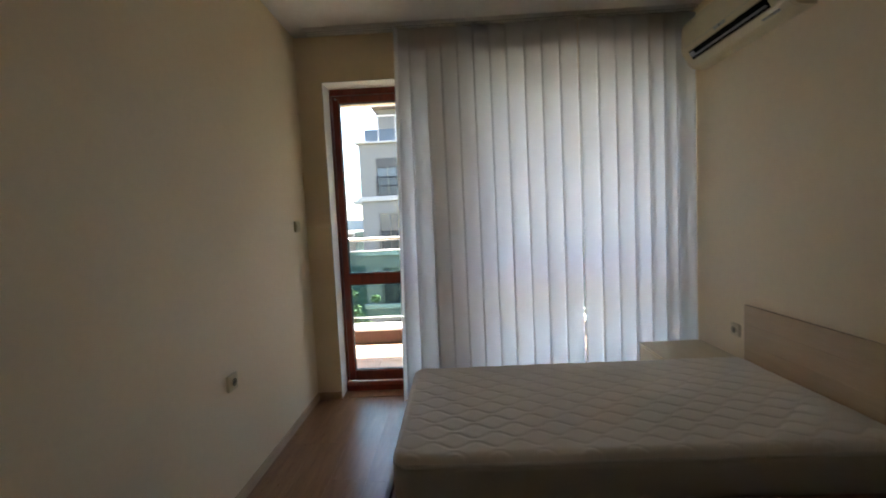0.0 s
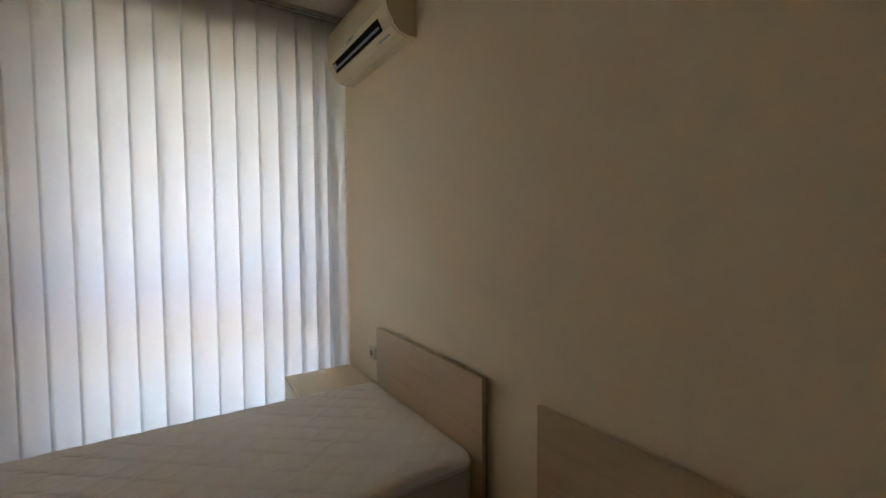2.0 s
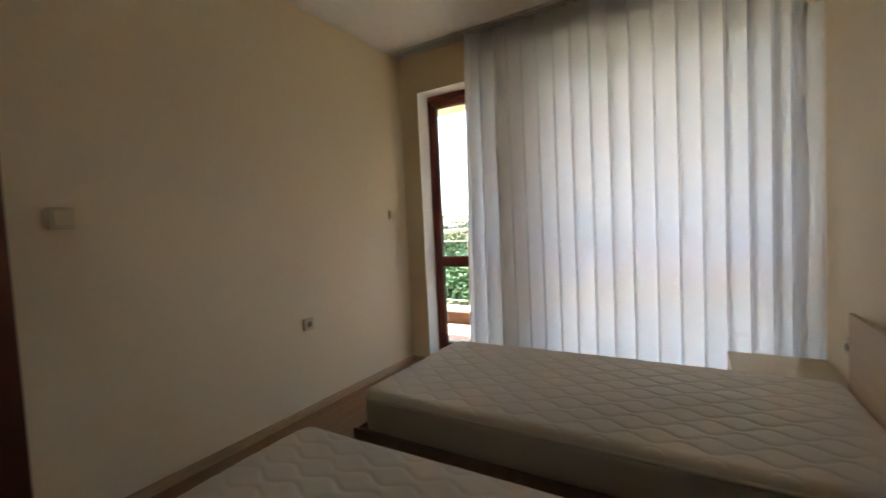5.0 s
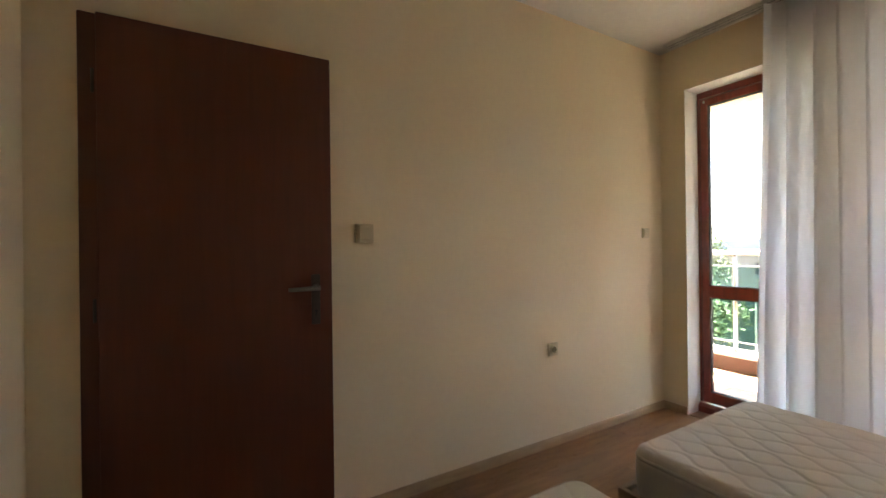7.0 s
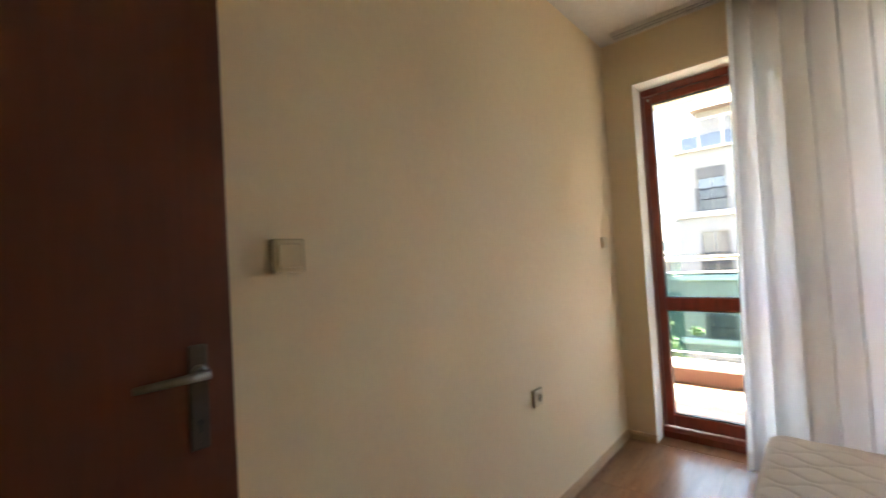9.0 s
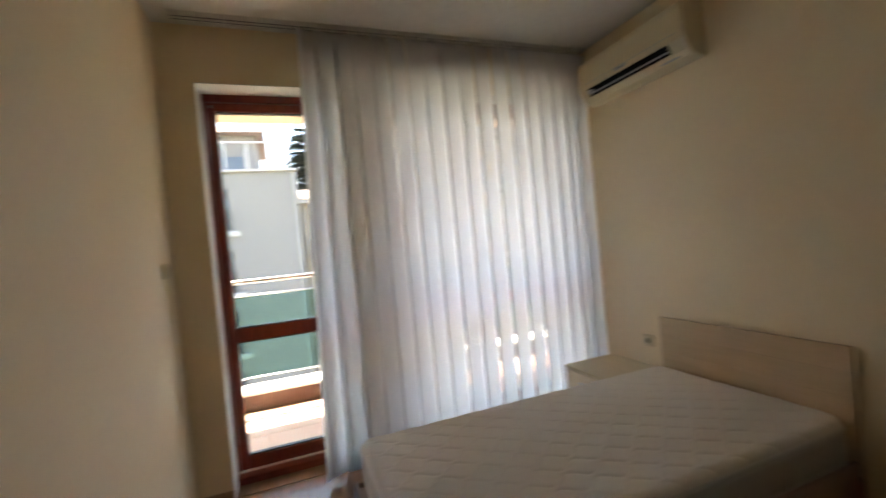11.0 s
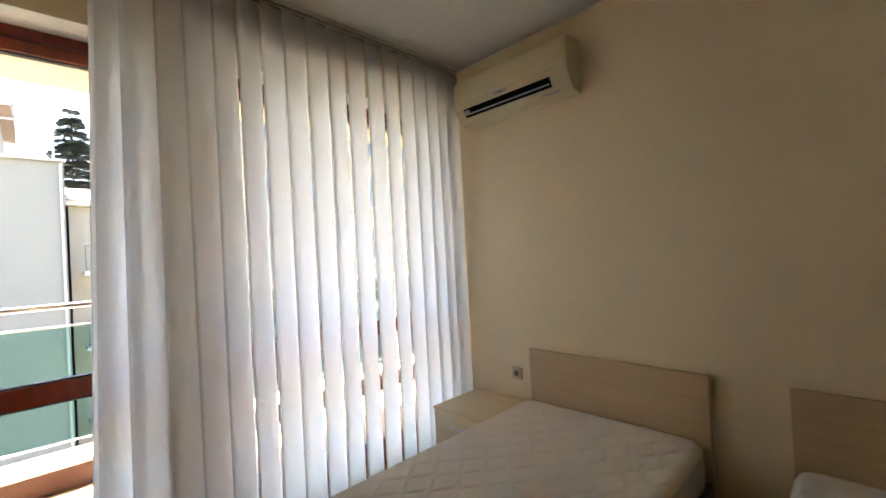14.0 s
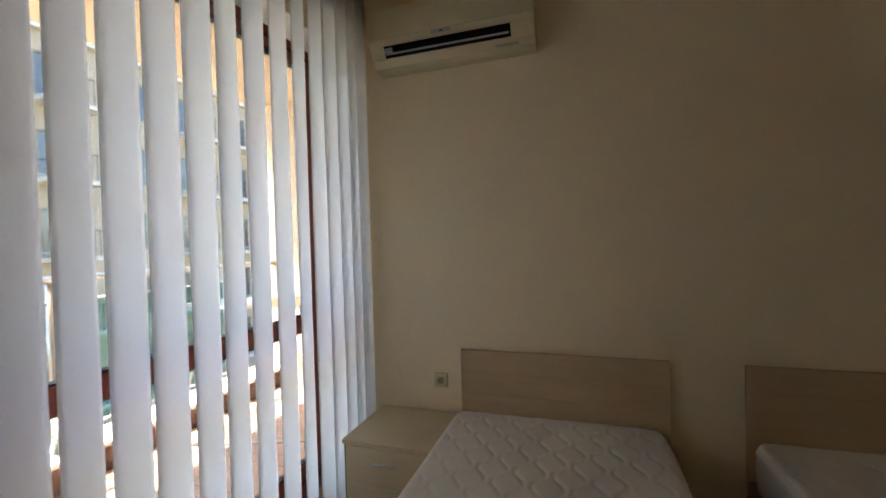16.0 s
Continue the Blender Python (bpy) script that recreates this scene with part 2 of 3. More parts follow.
def part(name, bm, mat, parent, label="", smooth=False):
    ob = new(name, mesh_of(name, bm, mat, smooth))
    ob.parent = parent
    if label:
        tagged(ob, label)
    return ob


def piece(name, me, parent, at):
    ob = new(name, me)
    ob.parent = parent
    ob.location = at
    return ob


def thing(name, label, category, group="", kind="", at=(0, 0, 0), turn=0.0):
    ob = new(name)
    ob.location = at
    ob.rotation_euler = (0, 0, radians(turn))
    ob.empty_display_size = 0.1
    return tagged(ob, label, category, group, kind)


def structure(name, bm, mat, label, category, smooth=False):
    ob = new(name, mesh_of(name, bm, mat, smooth))
    return tagged(ob, label, category, kind="structure")


# ---------------------------------------------------------------- the room
W, BACK, H = 2.785, -3.52, 2.66        # right wall, back wall, ceiling
DOOR_A, DOOR_B, DOOR_H = 0.18, 0.86, 2.34     # balcony door opening
WIN_A, WIN_B = 1.10, 2.68                     # wide glazed opening
OUT = 0.30                                    # outer face of the window wall
IN_A, IN_B, IN_H = -3.32, -2.55, 2.00         # interior doorway

# window wall, drawn past the room as the outer face of the flat
bm = bmesh.new()
for x0, x1 in ((-4.5, DOOR_A), (DOOR_B, WIN_A), (WIN_B, 4.6)):
    add_box(bm, x0, x1, 0, OUT, -0.2, 2.9)
for x0, x1 in ((DOOR_A, DOOR_B), (WIN_A, WIN_B)):
    add_box(bm, x0, x1, 0, OUT, DOOR_H, 2.9)
    add_box(bm, x0, x1, 0, OUT, -0.2, 0.0)
wall_window = structure("wall_window", bm, WALL, "cream painted wall with two tall glazed openings", "wall")

bm = bmesh.new()
add_box(bm, -0.16, 0, BACK - 0.16, IN_A, 0, H)
add_box(bm, -0.16, 0, IN_B, 0, 0, H)
add_box(bm, -0.16, 0, IN_A, IN_B, IN_H, H)
wall_left = structure("wall_left", bm, WALL, "cream painted wall with a dark interior door", "wall")
wall_right = structure("wall_right", box(W, W + 0.16, BACK - 0.16, 0, 0, H), WALL, "plain cream painted wall behind the beds", "wall")
wall_back = structure("wall_back", box(0, W, BACK - 0.16, BACK, 0, H), WALL, "plain cream painted wall", "wall")
ceiling = structure("ceiling", box(-0.16, W + 0.16, BACK - 0.16, 0, H, H + 0.2), CEIL, "plain white painted ceiling", "ceiling")
# Unseen block added behind the doorway so no sky light leaks in.
structure("wall_light_block", box(-0.32, -0.16, IN_A - 0.2, IN_B + 0.2, -0.1, H), WALL, "unseen plain block behind the door, added to stop light leaking in", "wall")

# white plaster lining of the openings
for i, (a, b) in enumerate(((DOOR_A, DOOR_B), (WIN_A, WIN_B))):
    bm = bmesh.new()
    add_box(bm, a - 0.001, a + 0.004, -0.003, 0.155, 0.0, DOOR_H)
    add_box(bm, b - 0.004, b + 0.001, -0.003, 0.155, 0.0, DOOR_H)
    add_box(bm, a, b, -0.003, 0.155, DOOR_H - 0.004, DOOR_H + 0.001)
    structure("trim_%d" % (i + 1), bm, REVEAL, "white plaster lining of the window opening", "trim")

# laminate floor: a dark bed under separate planks, running towards the window
floor = structure("floor", box(-0.16, W, BACK, 0.0, -0.1, -0.006), GAP, "warm brown oak laminate floor", "floor")

# skirting boards
def skirting_outline(inward):
    return [(0, 0), (inward * 0.014, 0), (inward * 0.014, 0.034), (inward * 0.009, 0.047), (inward * 0.004, 0.052), (0, 0.052)]


skirting = tagged(new("baseboard"), "narrow brown wooden skirting board along the walls", "skirting board", kind="structure")
part("board", add_profile(bmesh.new(), skirting_outline(1), "y", IN_B + 0.007, 0.0), SKIRT, skirting)
part("board", add_profile(bmesh.new(), [(W + u, v) for u, v in skirting_outline(-1)], "y", BACK, 0.0), SKIRT, skirting)
part("board", add_profile(bmesh.new(), [(BACK + u, v) for u, v in skirting_outline(1)], "x", 0.0, W), SKIRT, skirting)
part("board", add_profile(bmesh.new(), skirting_outline(-1), "x", 0.014, DOOR_A), SKIRT, skirting)
part("board", add_profile(bmesh.new(), skirting_outline(-1), "x", DOOR_B, WIN_A), SKIRT, skirting)
part("board", add_profile(bmesh.new(), skirting_outline(-1), "x", WIN_B, W - 0.014), SKIRT, skirting)


# ---------------------------------------------------------------- glazing
def glazed_unit(name, label, x0, x1, leaves, category, fw, sw):
    """Mahogany frame with tall leaves, each of two panes over a middle rail."""
    unit = thing(name, label, category, kind="structure")
    y0, y1, top = 0.155, 0.235, DOOR_H - 0.004
    head = 0.045
    bm = bmesh.new()
    add_box(bm, x0 + 0.004, x0 + fw, y0, y1, 0.07, top, 0.004)
    add_box(bm, x1 - fw, x1 - 0.004, y0, y1, 0.07, top, 0.004)
    add_box(bm, x0 + fw, x1 - fw, y0, y1, top - head, top, 0.004)
    part("frame", bm, MAHOGANY, unit)
    part("sill", add_profile(bmesh.new(), [(0.125, 0.0), (y1 + 0.03, 0.0), (y1 + 0.03, 0.055), (y0 - 0.008, 0.066), (0.136, 0.058), (0.125, 0.045)], "x", x0 + 0.005, x1 - 0.005),
         MAHOGANY, unit, "dark red-brown raised threshold")
    a, b = x0 + fw, x1 - fw
    step = (b - a) / leaves
    for k in range(leaves):
        l0, l1 = a + k * step + 0.003, a + (k + 1) * step - 0.003
        s0, s1, lo, hi = y0 + 0.012, y1 - 0.008, 0.070, top - head - 0.003
        leaf = part("leaf", box(l0, l0 + sw, s0, s1, lo, hi, 0.006), MAHOGANY, unit)
        part("stile", box(l1 - sw, l1, s0, s1, lo, hi, 0.006), MAHOGANY, leaf)
        part("rail", box(l0 + sw, l1 - sw, s0, s1, lo, lo + 0.078, 0.006), MAHOGANY, leaf)
        part("rail", box(l0 + sw, l1 - sw, s0, s1, hi - 0.052, hi, 0.006), MAHOGANY, leaf)
        part("rail", box(l0 + sw, l1 - sw, s0, s1, 0.838, 0.922, 0.006), MAHOGANY, leaf)
        for g0, g1 in ((lo + 0.078, 0.838), (0.922, hi - 0.052)):
            bm = bmesh.new()
            for q0, q1, w0, w1 in ((l0 + sw, l0 + sw + 0.006, g0, g1), (l1 - sw - 0.006, l1 - sw, g0, g1),
                                   (l0 + sw + 0.006, l1 - sw - 0.006, g0, g0 + 0.006), (l0 + sw + 0.006, l1 - sw - 0.006, g1 - 0.006, g1)):
                add_box(bm, q0, q1, s0 + 0.010, s0 + 0.044, w0, w1)
            part("gasket", bm, RUBBER, leaf)
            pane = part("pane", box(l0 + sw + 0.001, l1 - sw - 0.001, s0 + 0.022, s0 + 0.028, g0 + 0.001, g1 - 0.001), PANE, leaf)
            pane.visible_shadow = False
    part("hinge_cap", tube((x0 + 0.048, y0 + 0.006, top - 0.070), (x0 + 0.048, y0 + 0.020, top - 0.075), 0.008), WHITEFRAME, unit, "small pale round cap")
    return unit


glazed_unit("door_1", "mahogany framed glazed balcony door, closed", DOOR_A, DOOR_B, 1, "balcony door", 0.016, 0.048)
glazed_unit("window_1", "mahogany framed floor-length window behind the vertical blind", WIN_A, WIN_B, 1, "window", 0.045, 0.052)

# ---------------------------------------------------------------- interior door
door = thing("door_2", "dark walnut interior door, slightly ajar, with steel handle", "door", kind="structure")
bm = bmesh.new()
for a, b in ((IN_A - 0.060, IN_A + 0.004), (IN_B - 0.006, IN_B + 0.006)):
    add_box(bm, -0.06, 0.012, a, b, 0, IN_H + 0.046, 0.004)
add_box(bm, -0.06, 0.012, IN_A + 0.004, IN_B - 0.006, IN_H - 0.004, IN_H + 0.046, 0.004)
add_box(bm, -0.060, -0.047, IN_A + 0.004, IN_A + 0.02, 0, IN_H - 0.004)
part("casing", bm, DOORWOOD, door)
# the leaf laps over the casing and turns about the edge at IN_A
leaf = part("leaf", box(0.0, 0.040, 0.002, 0.790, 0.008, IN_H + 0.034, 0.0025), DOORWOOD, door)
leaf.location = (0.014, IN_A - 0.004, 0)
leaf.rotation_euler = (0, 0, radians(-1.6))
for z in (0.22, 1.02, 1.80):
    part("hinge", tube((0.036, -0.008, z - 0.04), (0.036, -0.008, z + 0.04), 0.0050, 12), BRONZE, leaf, "small dark hinge barrel", True)
bm = box(0.040, 0.047, 0.703, 0.739, 0.905, 1.115, 0.004)
for z in (0.917, 1.103):
    add_tube(bm, (0.046, 0.721, z), (0.0485, 0.721, z), 0.0045, 10)
plate = part("handle_plate", bm, BRONZE, leaf, "long dark metal handle plate")
bm = bmesh.new()
add_tube(bm, (0.046, 0.721, 1.060), (0.052, 0.721, 1.060), 0.015, 16)
add_tube(bm, (0.050, 0.721, 1.060), (0.094, 0.721, 1.060), 0.009, 14)
add_tube(bm, (0.090, 0.730, 1.060), (0.091, 0.606, 1.058), 0.0095, 14, 0.007)
part("lever", bm, LEVER, leaf, "steel lever handle", True)
bm = tube((0.0465, 0.721, 0.960), (0.0485, 0.721, 0.960), 0.0065)
add_box(bm, 0.0465, 0.0485, 0.7185, 0.7235, 0.940, 0.958)
part("keyhole", bm, RUBBER, leaf)


# ---------------------------------------------------------------- switches and sockets
def wall_plate(name, label, category, at, turn, socket, size=0.084, tall=None):
    """A box on the wall whose front looks along local +x."""
    u = thing(name, label, category, at=at, turn=turn)
    h, t = size / 2, (tall or size) / 2
    part("plate", box(0.0, 0.016, -h, h, -t, t, 0.005, 3), SWITCH, u)
    if socket:
        bm = bmesh.new()
        made = bmesh.ops.create_cone(bm, cap_ends=True, segments=28, radius1=0.0205, radius2=0.0205, depth=0.004)["verts"]
        bmesh.ops.transform(bm, matrix=pose(0.0185, 0, 0, 0, 90, 0), verts=made)
        part("ring", bm, SWITCH, u)
        # Flat dark disc paints the shade of a recess that is not cut.
        part("hollow", tube((0.0202, 0, 0), (0.0210, 0, 0), 0.0185, 28), SOCKET_SHADE, u, "flat dark disc painted as the shade inside the socket")
        for s in (-1, 1):
            part("pin_hole", tube((0.021, s * 0.0095, 0), (0.0216, s * 0.0095, 0), 0.0027), RUBBER, u)
    else:
        part("rocker", box(0.015, 0.022, -h * 0.66, h * 0.66, -t * 0.70, t * 0.70, 0.003), SWITCH, u)
    return u


wall_plate("light_switch", "ivory light switch beside the interior door", "light switch", (0, -2.362, 1.292), 0, False, 0.088)
wall_plate("light_switch", "small ivory switch near the balcony door", "light switch", (0, -0.215, 1.312), 0, False, 0.074)
wall_plate("wall_socket", "ivory wall socket low on the bare wall", "socket", (0, -1.162, 0.592), 0, True, 0.078)
wall_plate("wall_socket", "ivory wall socket above a pale bedside cabinet", "socket", (W, -0.498, 0.553), 180, True, 0.076)
wall_plate("wall_socket", "ivory wall socket close to a headboard", "socket", (W, -2.898, 0.606), 180, True, 0.078)


# ---------------------------------------------------------------- vertical blind
blind = thing("vertical_blind", "white cloth vertical blind hanging from a ceiling rail", "blind")
bm = bmesh.new()
add_box(bm, 0.115, 2.765, -0.145, -0.075, H - 0.012, H, 0.002)
for y in (-0.145, -0.113, -0.081):
    add_box(bm, 0.115, 2.765, y, y + 0.007, H - 0.026, H - 0.010, 0.0015)
part("headrail", bm, ALU, blind, "grey aluminium double ceiling rail")
part("groove", box(0.117, 2.763, -0.138, -0.081, H - 0.016, H - 0.0125), RAILDARK, blind)


def slat(x, turn, lean=0.0, twist=0.0, width=0.1395, cup=0.005, y=-0.110, low=0.035):
    """One hanging cloth strip, slightly cupped, turned about its hanger."""
    high, rows, cols = H - 0.035, 14, 8
    bm = bmesh.new()
    grid = []
    for i in range(rows + 1):
        f = i / rows
        a = radians(turn + twist * (f - 0.5) + 1.2 * math.sin(5 * f + x * 23))
        line = []
        for j in range(cols + 1):
            u = (j / cols - 0.5) * width
            v = -cup * (1 - (2 * j / cols - 1) ** 2)
            line.append(bm.verts.new((lean * (1 - f) + u * math.cos(a) - v * math.sin(a), u * math.sin(a) + v * math.cos(a), low + (high - low) * f)))
        grid.append(line)
    for i in range(rows):
        for j in range(cols):
            bm.faces.new((grid[i][j], grid[i][j + 1], grid[i + 1][j + 1], grid[i + 1][j]))
    ob = part("slat", bm, SLAT, blind, smooth=True)
    ob.location = (x, y, 0)
    solid = ob.modifiers.new("cloth", "SOLIDIFY")
    solid.thickness = 0.0009
    return ob


# bunched strips beside the door, then evenly hung ones
bunch = ((0.762, 70, -0.06, 6), (0.806, 24, -0.045, -6), (0.900, 12, -0.03, 7), (1.016, 9, -0.012, -7), (1.112, 15, 0.004, 4), (1.219, 27, 0, 2), (1.329, 25, 0, 3), (1.444, 19, 0, 2))
for x, a, lean, tw in bunch:
    slat(x, a, lean, tw)
hung = ((1.558, 15), (1.681, 15), (1.796, 17), (1.920, 13), (2.052, 12), (2.176, 16), (2.298, 9), (2.412, 6), (2.522, 7), (2.625, 6))
rnd = random.Random(4)
for x, a in hung:
    slat(x, a, 0, rnd.uniform(-2, 2))
slat(2.708, 6, 0, 1)

# ---------------------------------------------------------------- beds
def quilt_height(x, y, lam, pitch, swing, depth):
    """Relief of stitched ogee lines: alternate waves that nearly touch."""
    q = y / pitch
    best = 9.0
    for k in range(int(q) - 1, int(q) + 3):
        line = k + (swing if k % 2 else -swing) * math.cos(2 * math.pi * x / lam)
        slope = swing * 2 * math.pi / lam * pitch * math.sin(2 * math.pi * x / lam)
        best = min(best, abs(q - line) * pitch / math.sqrt(1 + slope * slope))
    return -depth * math.exp(-(best / 0.0050) ** 2) + 0.5 * depth * math.sqrt(min(1.0, best / 0.032))


def mattress(length, width, low, high, lam, pitch, swing, depth):
    """Quilted mattress: head end at x = 0, foot at x = -length, centred in y. Returns top and side meshes."""
    rc, re = 0.07, 0.035

    def inside(x, y):
        # distance to the rounded outline
        cx, cy = length / 2, width / 2
        dx, dy = abs(x + cx) - (cx - rc), abs(y) - (cy - rc)
        if dx > 0 and dy > 0:
            return rc - math.hypot(dx, dy)
        return rc - max(dx, dy)

    bm = bmesh.new()
    nx, ny = int(length / 0.0066), int(width / 0.0066)
    grid = []
    for i in range(nx + 1):
        row = []
        for j in range(ny + 1):
            x, y = -length * i / nx, width * (j / ny - 0.5)
            # squeeze corner points on to the rounded outline
            cx, cy = length / 2, width / 2
            dx, dy = abs(x + cx) - (cx - rc), abs(y) - (cy - rc)
            if dx > 0 and dy > 0:
                r = max(dx, dy)
                ang = math.hypot(dx, dy)
                sx, sy = (1 if x + cx > 0 else -1), (1 if y > 0 else -1)
                x = -cx + sx * (cx - rc + dx * r / ang)
                y = sy * (cy - rc + dy * r / ang)
            d = max(0.0, inside(x, y))
            drop = re - math.sqrt(max(0.0, re * re - (re - min(d, re)) ** 2))
            sag = 0.006 * noise.noise((x * 2.1, y * 2.1, length))
            q = quilt_height(x + 20, y + 20, lam, pitch, swing, depth)
            row.append(bm.verts.new((x, y, high - drop + sag + q * min(1.0, d / 0.03 + 0.25))))
        grid.append(row)
    for i in range(nx):
        for j in range(ny):
            bm.faces.new((grid[i][j], grid[i + 1][j], grid[i + 1][j + 1], grid[i][j + 1]))
    top = mesh_of("quilted_top", bm, QUILT, True)

    def ring(z, off):
        out = []
        for cx, cy, a0 in ((-rc, width / 2 - rc, 0), (-length + rc, width / 2 - rc, 90), (-length + rc, -width / 2 + rc, 180), (-rc, -width / 2 + rc, 270)):
            for s in range(9):
                a = radians(a0 + 90 * s / 8)
                out.append((cx + (rc + off) * math.cos(a), cy + (rc + off) * math.sin(a), z))
        return out

    def loft(levels):
        b = bmesh.new()
        rings = [[b.verts.new(p) for p in ring(z, off)] for z, off in levels]
        n = len(rings[0])
        for r0, r1 in zip(rings, rings[1:]):
            for s in range(n):
                b.faces.new((r0[s], r0[(s + 1) % n], r1[(s + 1) % n], r1[s]))
        b.faces.new(rings[0][::-1])
        b.faces.new(rings[-1])
        return b

    mid = high - re
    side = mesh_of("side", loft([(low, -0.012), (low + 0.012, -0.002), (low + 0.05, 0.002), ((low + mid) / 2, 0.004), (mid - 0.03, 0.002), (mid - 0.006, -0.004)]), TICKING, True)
    trim = mesh_of("piping", loft([(mid - 0.012, -0.006), (mid - 0.008, 0.003), (mid - 0.002, 0.0045), (mid + 0.004, 0.001), (mid + 0.007, -0.008)]), PIPING, True)
    return top, side, trim


def bed(y, turn, group, label, mattress_label, swing, depth, foot, shift):
    """A single bed with its head at the right wall."""
    b = thing("single_bed", label, "bed", group, at=(W - 0.003, y, 0), turn=turn)
    # headboard: three boards on two posts, the dark back colouring in the shadow grooves between
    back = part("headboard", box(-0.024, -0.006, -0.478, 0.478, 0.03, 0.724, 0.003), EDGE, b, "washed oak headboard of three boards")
    me = mesh_of("plank", box(-0.038, -0.020, -0.484, 0.484, 0.0, 0.1106, 0.0008), HEADWOOD)
    for k, z in enumerate((0.622, 0.511, 0.400, 0.289, 0.178)):
        piece("plank", me, back, (0, 0, z))
    for s in (-1, 1):
        part("side_rail", box(-1.990, -0.040, s * 0.466 - 0.011, s * 0.466 + 0.011, 0.06, 0.245, 0.003), BEDWOOD, b)
    part("foot_board", box(-2.012, -1.990, -0.477, 0.477, 0.06, 0.245, 0.003), BEDWOOD, b)
    part("slat_deck", box(-1.988, -0.042, -0.440, 0.440, 0.205, 0.228, 0.002), BEDWOOD, b)
    for lx in (-1.93, -0.10):
        for s in (-1, 1):
            part("leg", box(lx - 0.03, lx + 0.03, s * 0.40 - 0.03, s * 0.40 + 0.03, 0.0, 0.206, 0.003), BEDWOOD, b)
    m = thing("mattress", mattress_label, "mattress", group, at=b.matrix_basis @ Vector((-0.044, 0, 0)), turn=turn)
    m.location = (W - 0.003 - 0.044, y + shift, 0)
    top, side, trim = mattress(foot, 0.966, 0.229, 0.430, 0.168, 0.070, swing, depth)
    for nm, me in (("quilted_top", top), ("side", side), ("piping", trim)):
        ob = new(nm, me)
        ob.parent = m
    return b


bed(-1.105, 0.0, "twin beds", "single bed with washed oak headboard near the window", "off-white quilted single mattress, bare, on the bed near the window", 0.31, 0.0040, 1.925, 0.020)
bed(-2.360, 0.6, "twin beds", "single bed with washed oak headboard near the back wall", "off-white quilted single mattress, bare, on the bed near the back wall", 0.24, 0.0030, 1.885, -0.010)


# ---------------------------------------------------------------- bedside cabinets
def bedside(y0, y1, label, lift=0.0):
    b = thing("bedside_cabinet", label, "bedside table", "bedside cabinets", at=(W - 0.016, (y0 + y1) / 2, 0))
    h = (y1 - y0) / 2
    part("body", box(-0.415, 0.0, -h + 0.012, h - 0.012, 0.03, 0.372 + lift, 0.002), MAPLE, b)
    part("top", box(-0.432, 0.0, -h, h, 0.373 + lift, 0.393 + lift, 0.004, 3), MAPLE, b, "overhanging pale top board")
    part("plinth", box(-0.395, -0.02, -h + 0.03, h - 0.03, 0.0, 0.030), EDGE, b)
    for z0, z1 in ((0.207 + lift, 0.3705 + lift), (0.046, 0.2045 + lift)):
        d = part("drawer_front", box(-0.431, -0.416, -h + 0.034, h - 0.020, z0, z1, 0.002), MAPLE, b)
        bm = bmesh.new()
        zc = z1 - 0.062
        add_tube(bm, (-0.452, -0.058, zc), (-0.452, 0.058, zc), 0.0058, 12)
        for s in (-1, 1):
            add_tube(bm, (-0.432, s * 0.044, zc), (-0.452, s * 0.044, zc), 0.0045, 10)
        part("bar_handle", bm, STEEL, d, "short brushed steel bar handle", True)
    part("side_edge", box(-0.430, -0.416, h - 0.019, h - 0.012, 0.032, 0.370 + lift), EDGE, b)
    return b


bedside(-0.600, -0.155, "pale maple bedside cabinet with two drawers near the window")
bedside(-3.320, -2.860, "pale maple bedside cabinet with two drawers near the back wall", 0.03)

# ---------------------------------------------------------------- air conditioner
ac = thing("air_conditioner", "aged white wall air conditioner with an open black vent", "air conditioner", at=(W, -0.635, 0))
ac.scale = (0.88, 1, 1)
LOW_END, HIGH_END = -0.408, 0.425
back_u = [(0.0, 2.203), (-0.06, 2.203), (-0.105, 2.214), (-0.138, 2.240), (-0.158, 2.275), (-0.176, 2.300), (-0.184, 2.330), (-0.184, 2.455), (-0.174, 2.487), (-0.140, 2.503), (0.0, 2.505)]
bm = add_profile(bmesh.new(), back_u, "y", LOW_END + 0.018, HIGH_END - 0.018)
part("casing", bm, ACPLASTIC, ac)
for s in (-1, 1):
    cap = [(u * 0.985 - 0.0, 2.345 + (v - 2.345) * 0.985) for u, v in back_u]
    a, b = (HIGH_END - 0.018, HIGH_END) if s > 0 else (LOW_END, LOW_END + 0.018)
    part("end_cap", add_profile(bmesh.new(), cap, "y", a, b), ACPLASTIC, ac)
# vent mouth lies on the curved lower front
mouth = [(-0.1420, 2.2485), (-0.1475, 2.2455), (-0.1640, 2.2730), (-0.1790, 2.2940), (-0.1745, 2.2985), (-0.1580, 2.2770)]
part("vent", add_profile(bmesh.new(), mouth, "y", -0.300, 0.345), ACDARK, ac, "black air outlet")
part("flap", add_profile(bmesh.new(), [(-0.1560, 2.2590), (-0.1650, 2.2620), (-0.1668, 2.2650), (-0.1650, 2.2645), (-0.1560, 2.2612)], "y", -0.292, 0.338), ACFLAP, ac, "grey outlet flap standing open")
part("flap_motor", box(-0.176, -0.158, 0.300, 0.343, 2.268, 2.289, 0.004), ACFLAP, ac)
part("badge", box(-0.1862, -0.1835, -0.015, 0.085, 2.312, 2.331, 0.001), BADGE, ac, "small grey display strip")
part("lamp_dot", box(-0.1870, -0.1858, 0.026, 0.040, 2.317, 2.325), RUBBER, ac)
